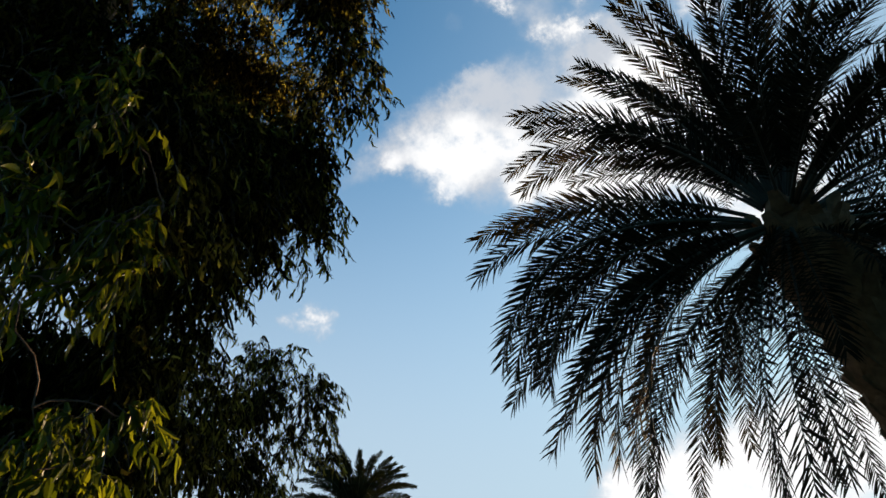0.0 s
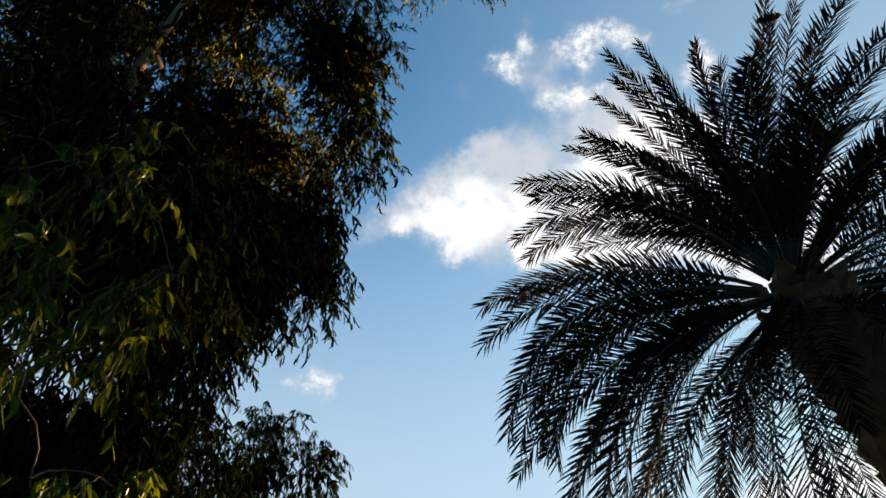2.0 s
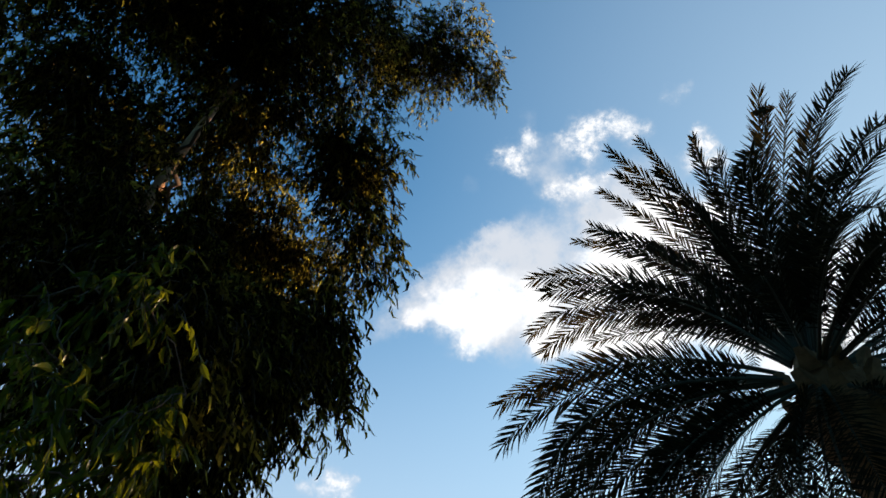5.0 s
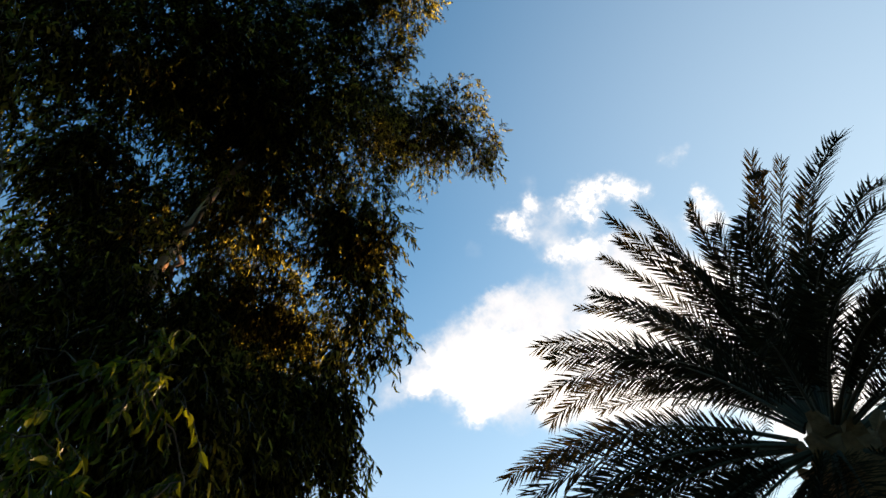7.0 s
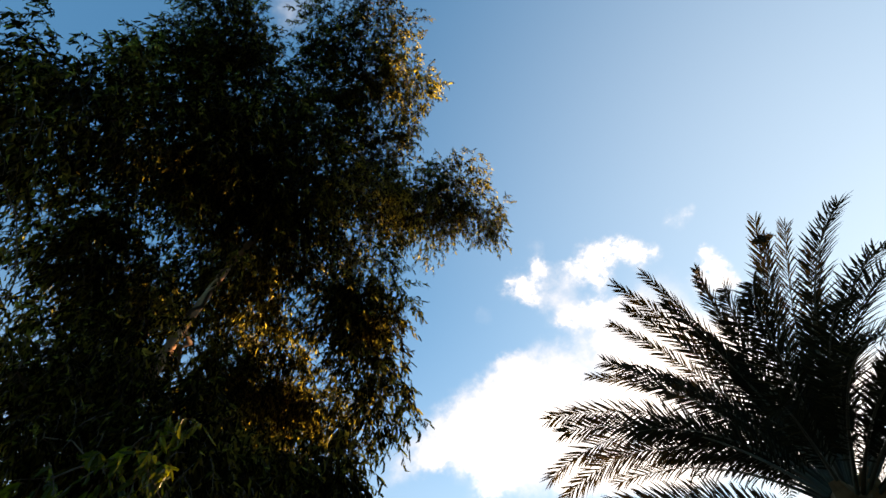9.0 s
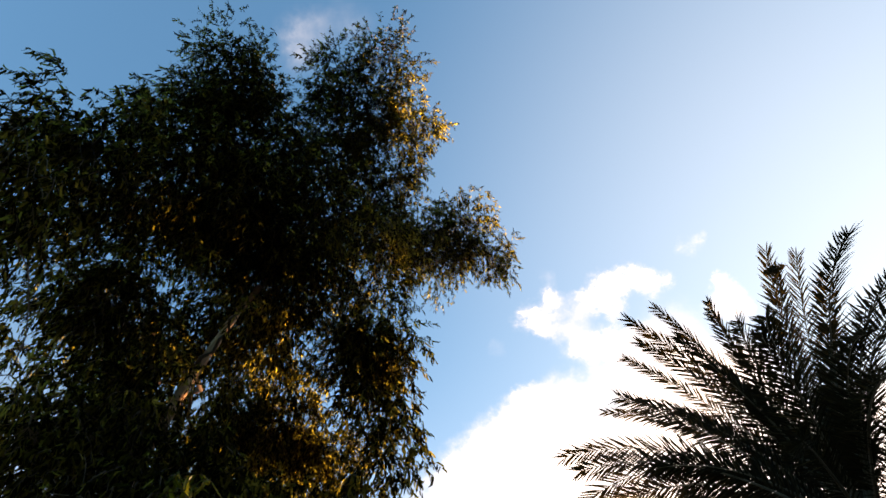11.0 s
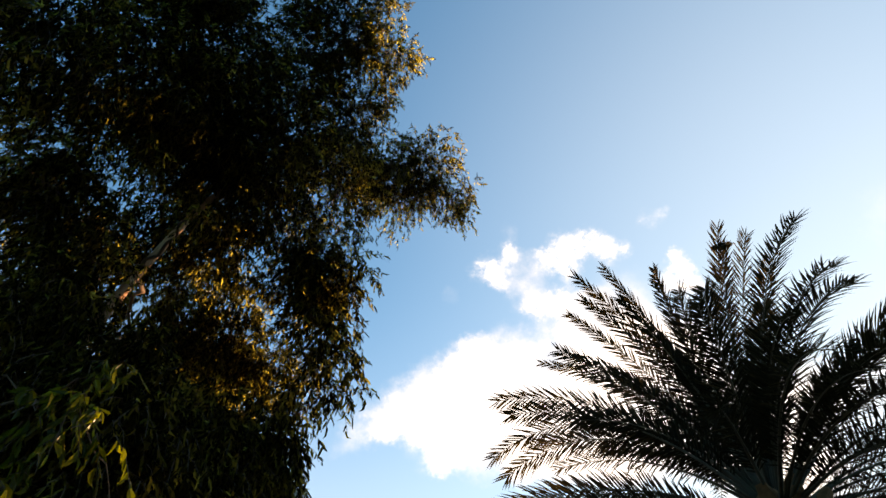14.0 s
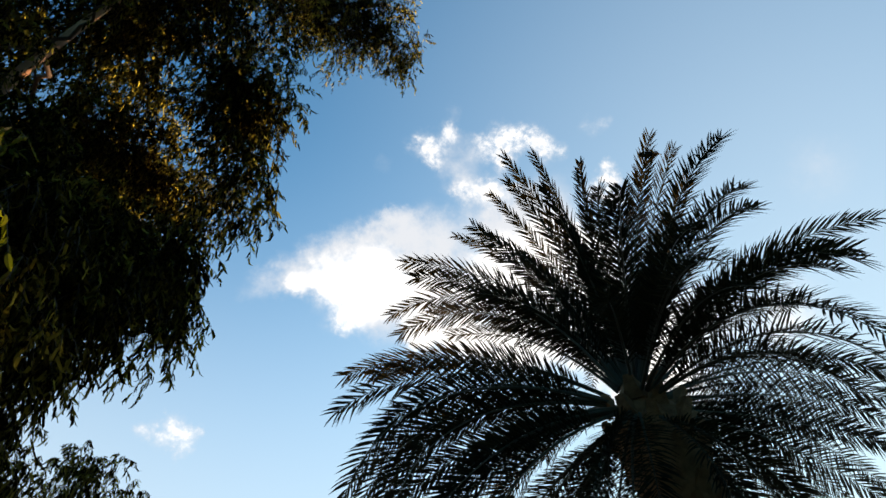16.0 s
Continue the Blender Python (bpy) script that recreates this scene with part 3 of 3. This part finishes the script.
def make_gum_tree():
    rng = np.random.default_rng(5)
    tree = tagged(new("gum_tree"), "tall eucalyptus with drooping narrow olive leaves, golden where sunlit", "tree")
    v, q = tube(TRUNK_LINE, TRUNK_RADII, 14, 0.03, rng)
    child("trunk", mesh_from("trunk", v.tolist(), q, MAT_BARK, True), tree, "smooth pale brown trunk with peeling bark")
    nodes = [(np.array(p), 0.9 * r) for p, r in zip(TRUNK_LINE[2:], TRUNK_RADII[2:])]
    clumps = [c for limb in (CROWN_TOP, CROWN_RIGHT, CROWN_LEFT, CROWN_MID, CROWN_LOW, CROWN_SKIRT, CROWN_CORE, CROWN_DEEP, CROWN_BACK, NEAR_BRANCH) for c in limb]
    trunk_mid = np.array([-2.5, 3.05, 5.4])
    for x, y, z, r in sorted(clumps, key=lambda c: np.linalg.norm(np.array(c[:3]) - trunk_mid)):
        end = np.array([x, y, z])
        foot, thick = min(nodes, key=lambda nd: np.linalg.norm(nd[0] - end) + 0.5 * max(0, nd[0][2] - end[2]) - 2.0 * nd[1])
        span = np.linalg.norm(end - foot)
        r0 = min(thick * 0.75, 0.012 + 0.014 * span, 0.008 if (x, y, z, r) in NEAR_BRANCH else 1.0)
        line = bezier(foot, foot + np.array([0, 0, 0.25 * span]) + 0.2 * (end - foot), end + np.array([0, 0, 0.05 * span]) + 0.2 * (foot - end), end, 7)
        line[1:-1] += rng.normal(size=(5, 3)) * 0.03 * min(1, span)
        v, q = tube(line, np.linspace(r0, max(0.004, r0 * 0.45), 7), 7, 0.04, rng)
        child("limb", mesh_from("limb", v.tolist(), q, MAT_BARK if r0 > 0.03 else MAT_TWIG, True), tree)
        nodes += [(line[4], r0 * 0.7), (end, max(0.006, r0 * 0.45))]
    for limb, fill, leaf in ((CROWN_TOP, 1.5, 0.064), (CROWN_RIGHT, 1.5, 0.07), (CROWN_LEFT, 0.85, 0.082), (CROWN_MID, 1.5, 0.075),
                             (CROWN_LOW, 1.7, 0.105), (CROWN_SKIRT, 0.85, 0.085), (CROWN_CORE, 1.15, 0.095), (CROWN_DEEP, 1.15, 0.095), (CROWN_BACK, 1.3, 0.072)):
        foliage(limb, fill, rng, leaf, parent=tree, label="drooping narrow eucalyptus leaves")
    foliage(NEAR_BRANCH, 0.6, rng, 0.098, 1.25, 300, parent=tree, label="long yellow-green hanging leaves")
    return tree


make_gum_tree()

# ---- palms ----
# fronds: azimuth, launch height, length, total bend, sideways sweep (degrees, degrees, metres, degrees, degrees)
FRONDS_UPRIGHT = [
    (-87.3, 60.5, 4.09, 74.9, -2.5), (-81.5, 64.0, 4.30, 104.8, 5.7), (-58.6, 59.2, 3.97, 50.9, -1.9),
    (-83.7, 70.1, 4.02, 48.0, 3.6), (-97.6, 71.0, 4.08, 28.6, -0.5), (-122.7, 70.4, 4.05, 61.8, -3.9),
    (-130.3, 71.8, 3.89, 70.1, -6.9), (-137.2, 72.7, 3.77, 98.9, -18.5), (-156.0, 41.2, 3.83, 88.6, 4.0),
    (-178.4, 79.3, 4.01, 52.4, 2.6), (168.6, 73.9, 3.91, 35.4, 2.3), (-178.1, 55.0, 4.16, 94.2, 9.2),
    (-177.2, 38.2, 3.82, 85.0, 7.9), (-164.3, 7.9, 4.23, 64.4, 2.9),
]
FRONDS_SUNWARD = [
    (145.7, 48.1, 3.92, 77.6, 4.5), (172.5, 20.2, 4.05, 80.4, 6.4), (-177.2, 0.3, 4.56, 67.7, -4.4),
    (171.1, -2.2, 4.07, 63.8, 9.6), (103.2, 39.2, 4.26, 84.0, 2.4), (97.5, 34.2, 4.24, 53.8, 1.6),
    (92.2, 21.2, 4.27, 36.3, -4.9), (87.2, 14.6, 4.30, 31.6, 4.5), (87.9, 11.2, 4.33, 34.0, -15.1),
    (80.5, 17.5, 4.34, 44.1, -27.2), (61.6, 25.6, 4.23, 59.3, -4.8), (29.2, -17.3, 4.29, 56.3, 8.0),
    (-141.9, -45.1, 4.17, 40.9, 1.3),
]
FRONDS_SHADED = [
    (-77.0, 29.3, 4.10, 62.6, -3.9), (-83.9, 13.8, 4.26, 67.4, -21.6), (-87.4, 7.3, 4.74, 90.2, -18.0),
    (-78.4, 6.8, 4.39, 86.5, -11.6), (-62.7, 21.8, 4.24, 81.7, -3.0), (-61.2, 0.5, 4.33, 63.3, -9.0),
    (-99.8, -23.4, 4.61, 48.2, 3.8), (-102.5, -23.2, 4.40, 46.7, 0.3), (-93.4, -21.3, 4.44, 65.7, -1.3),
    (-95.9, -23.3, 4.36, 65.7, -10.4),
]
FRONDS_HANGING = [
    (-24.8, -15.2, 4.31, 61.4, -2.6), (-20.7, -10.0, 4.05, 20.1, -1.2), (-27.9, -13.7, 4.28, 65.4, -5.1),
    (-13.3, -14.0, 4.30, 58.0, 8.3), (-1.1, 5.1, 4.12, 93.9, -6.5), (6.0, 5.9, 4.14, 86.3, -0.4),
    (-129.7, -41.9, 4.58, 45.7, -3.4), (-135.4, -49.0, 4.43, 33.6, 4.2), (-130.1, -40.1, 4.47, 49.1, 0.4),
]


def frond_line(azimuth, height, length, bend, sweep=0.0, n=22, size=1.0):
    """The rachis: older fronds leave the head of the trunk lower down than young ones."""
    a0, e, b = radians(azimuth), radians(height), radians(bend)
    s = (np.arange(n) + 0.5) / n
    el, a = e - b * s ** 1.3, a0 + radians(sweep) * s
    d = np.stack([np.cos(el) * np.sin(a), np.cos(el) * np.cos(a), np.sin(el)], 1) * (length / n)
    base = size * (0.42 * max(0.25, math.cos(e)) * np.array([math.sin(a0), math.cos(a0), 0]) + np.array([0, 0, 0.006 * (min(75, max(-45, height)) - 30)]))
    return np.vstack([base, base + np.cumsum(d, 0)])


def frond_meshes(azimuth, height, length, bend, sweep, rng, size=1.0, pairs=95, broad=1.0, blade=MAT_LEAFLET):
    line = frond_line(azimuth, height, length - 0.06 * size, bend, sweep, size=size)
    n = len(line)
    share = np.linspace(0, 1, n)
    v, q = tube(line, size * (0.004 + 0.026 * (1 - share) ** 1.6), 6)
    rachis = mesh_from("frond", v.tolist(), q, MAT_RACHIS, True)
    a = radians(azimuth)
    # the blade turns its upper side towards the sun along its length
    twist = 0.8 * math.sin(a) + rng.normal() * 0.2
    across0 = np.array([math.cos(a), -math.sin(a), 0])
    s = np.concatenate([np.linspace(0.13, 1.0, pairs)] * 2)
    s = np.clip(s + rng.normal(size=len(s)) * 0.004, 0.12, 1.0)
    hand = np.concatenate([np.full(pairs, -1.0), np.full(pairs, 1.0)])
    base = np.stack([np.interp(s, share, line[:, k]) for k in range(3)], 1)
    grad = unit(np.gradient(line, axis=0))
    tang = unit(np.stack([np.interp(s, share, grad[:, k]) for k in range(3)], 1))
    side = unit(across0 - tang * (tang @ across0)[:, None])
    norm = np.cross(side, tang)
    norm *= np.where(norm[:, 2:3] < 0, -1, 1) if abs(height) < 85 else 1
    tw = twist * np.clip(0.25 + s, 0, 1)
    side, norm = side * np.cos(tw)[:, None] + norm * np.sin(tw)[:, None], norm * np.cos(tw)[:, None] - side * np.sin(tw)[:, None]
    slim = 66 < height < 90 and -140 < azimuth < -80
    open_angle = np.radians((60 - 28 * s) * (0.72 if slim else 1.0) + rng.normal(size=len(s)) * 4)
    # two ranks on each side, one raised over the other
    lift = np.radians(np.where(np.arange(len(s)) % 2, 40, 8) + rng.normal(size=len(s)) * 9)
    out = hand[:, None] * side * np.cos(lift)[:, None] + norm * np.sin(lift)[:, None]
    way = unit(tang * np.cos(open_angle)[:, None] + out * np.sin(open_angle)[:, None])
    length_l = size * (0.37 if slim else 0.46) * np.clip(np.minimum(0.4 + 3.4 * (s - 0.12), 1.0), 0, 1) * (1 - 0.5 * s ** 4) * (0.88 + 0.24 * rng.random(len(s)))
    width = broad * size * (0.0096 + 0.0034 * rng.random(len(s)))
    flat = unit(np.cross(way, norm))
    crease = np.cross(flat, way)
    rows = []
    for u, w in ((0.0, 0.45), (0.35, 1.0), (0.7, 0.75)):
        mid = base + way * (length_l * u)[:, None] + np.array([0, 0, -0.09]) * (length_l * u * u)[:, None]
        rows += [mid - flat * (width * w)[:, None], mid - crease * (width * w * 0.5)[:, None], mid + flat * (width * w)[:, None]]
    rows.append(base + way * length_l[:, None] + np.array([0, 0, -0.12]) * length_l[:, None])
    pts = np.stack(rows, 1)
    k = np.arange(len(s))[:, None] * 10
    quads = np.concatenate([k + np.array([[i, i + 1, i + 4, i + 3]]) for i in (0, 1, 3, 4)])
    tris = np.concatenate([k + np.array([[6, 7, 9]]), k + np.array([[7, 8, 9]])])
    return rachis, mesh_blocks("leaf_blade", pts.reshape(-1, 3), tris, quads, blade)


def leaf_base_mesh(size):
    """The stub of an old frond: a wedge that widens to its foot and is cut off at its outer end."""
    w, d, h = 0.15 * size, 0.16 * size, 0.26 * size
    v = [(-w, 0, 0), (w, 0, 0), (w * 0.75, 0, h * 0.8), (-w * 0.75, 0, h * 0.8),
         (-w * 0.6, d * 0.55, h * 0.55), (w * 0.6, d * 0.55, h * 0.55), (w * 0.4, d, h * 1.15), (-w * 0.4, d, h * 1.15), (w * 0.42, d * 0.6, h * 1.25), (-w * 0.42, d * 0.6, h * 1.25)]
    f = [(0, 1, 5, 4), (4, 5, 6, 7), (7, 6, 8, 9), (9, 8, 2, 3), (0, 4, 7, 9, 3), (1, 2, 8, 6, 5)]
    return mesh_from("leaf_base", v, f, MAT_PALM_TRUNK)


def make_palm(foot, crown, fronds, seed, size, label, stubs, pairs, broad=1.0, blade=MAT_LEAFLET):
    rng = np.random.default_rng(seed)
    palm = tagged(new("palm_tree"), label, "palm tree", "palms")
    palm.location = foot
    top = np.array(crown) - np.array(foot)
    share = np.linspace(0, 1.03, 14)
    lean = top[None] * np.array([1, 1, 0]) * (share ** 1.4)[:, None] + np.array([0, 0, 1]) * (share * top[2])[:, None]
    radius = size * (0.40 + 0.12 * np.clip(1 - share * 5, 0, 1) + 0.17 * np.exp(-((share - 0.9) / 0.1) ** 2) - 0.30 * np.clip((share - 0.95) / 0.08, 0, 1))
    v, q = tube(lean, radius, 16, 0.03, rng)
    child("trunk", mesh_from("trunk", v.tolist() + [lean[-1].tolist()], q + [[13 * 16 + j, 13 * 16 + (j + 1) % 16, 14 * 16] for j in range(16)], MAT_PALM_TRUNK, True), palm, "rough brown trunk")
    stub = leaf_base_mesh(size)
    for i in range(stubs):
        s = 0.30 + 0.69 * (i + 0.5) / stubs
        turn = i * 137.508
        r = np.interp(s, share, radius) - 0.02
        p = np.array([np.interp(s, share, lean[:, k]) for k in range(3)])
        ob = child("leaf_base", stub, palm)
        a = radians(turn)
        ob.matrix_basis = pose(p[0] - math.sin(a) * r, p[1] + math.cos(a) * r, p[2], -8 + 10 * rng.random(), 0, turn)
    for azimuth, height, length, bend, sweep in fronds:
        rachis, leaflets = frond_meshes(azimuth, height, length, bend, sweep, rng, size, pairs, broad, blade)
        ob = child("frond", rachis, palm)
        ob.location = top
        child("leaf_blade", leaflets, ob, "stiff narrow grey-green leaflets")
    return palm


def spiral_fronds(n, low, high, length, rng, first=0.0):
    out = []
    for i in range(n):
        h = low + (high - low) * (i + 0.5) / n
        out.append(((first + i * 137.508) % 360, h + rng.normal() * 4, length * (0.9 + 0.15 * rng.random()), 62 - 0.25 * h + rng.normal() * 8, rng.normal() * 6))
    return out


palm_rng = np.random.default_rng(11)
FRONDS = FRONDS_UPRIGHT + FRONDS_SUNWARD + FRONDS_SHADED + FRONDS_HANGING
# the far side of the crown and the inner rows
far_side = [f for f in spiral_fronds(46, -25, 84, 3.6, palm_rng, 20.0) if -30 < (f[0] + 180) % 360 - 180 < 110]
inner = [(a + palm_rng.normal() * 4, h - 3 + palm_rng.normal() * 4, l * (0.86 + 0.08 * palm_rng.random()), b + palm_rng.normal() * 4, w)
         for a, h, l, b, w in FRONDS_UPRIGHT + FRONDS_SHADED + FRONDS_SUNWARD[:10]]
inner += [(a + palm_rng.normal() * 6, h + palm_rng.normal() * 5, l * 0.66, b, w) for a, h, l, b, w in FRONDS_UPRIGHT[::2]]
# old fronds that hang close round the head of the trunk
skirt = [(105 + 24 * i + palm_rng.normal() * 4, -34 - 14 * palm_rng.random(), 2.3 + 0.9 * palm_rng.random(), 40 + 10 * palm_rng.random(), 0) for i in range(6)]
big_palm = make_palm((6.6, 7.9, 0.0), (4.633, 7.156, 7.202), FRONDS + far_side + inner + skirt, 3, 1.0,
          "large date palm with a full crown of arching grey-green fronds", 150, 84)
tip_rachis, tip_leaflets = frond_meshes(-74, 12, 0.34, 25, 0, np.random.default_rng(8), 0.24, 26, 3.0)
broken_tip = child("frond", tip_rachis, big_palm, "broken tip of a frond, folded over")
broken_tip.location = (-1.94, -3.06, 10.11)
child("leaf_blade", tip_leaflets, broken_tip)
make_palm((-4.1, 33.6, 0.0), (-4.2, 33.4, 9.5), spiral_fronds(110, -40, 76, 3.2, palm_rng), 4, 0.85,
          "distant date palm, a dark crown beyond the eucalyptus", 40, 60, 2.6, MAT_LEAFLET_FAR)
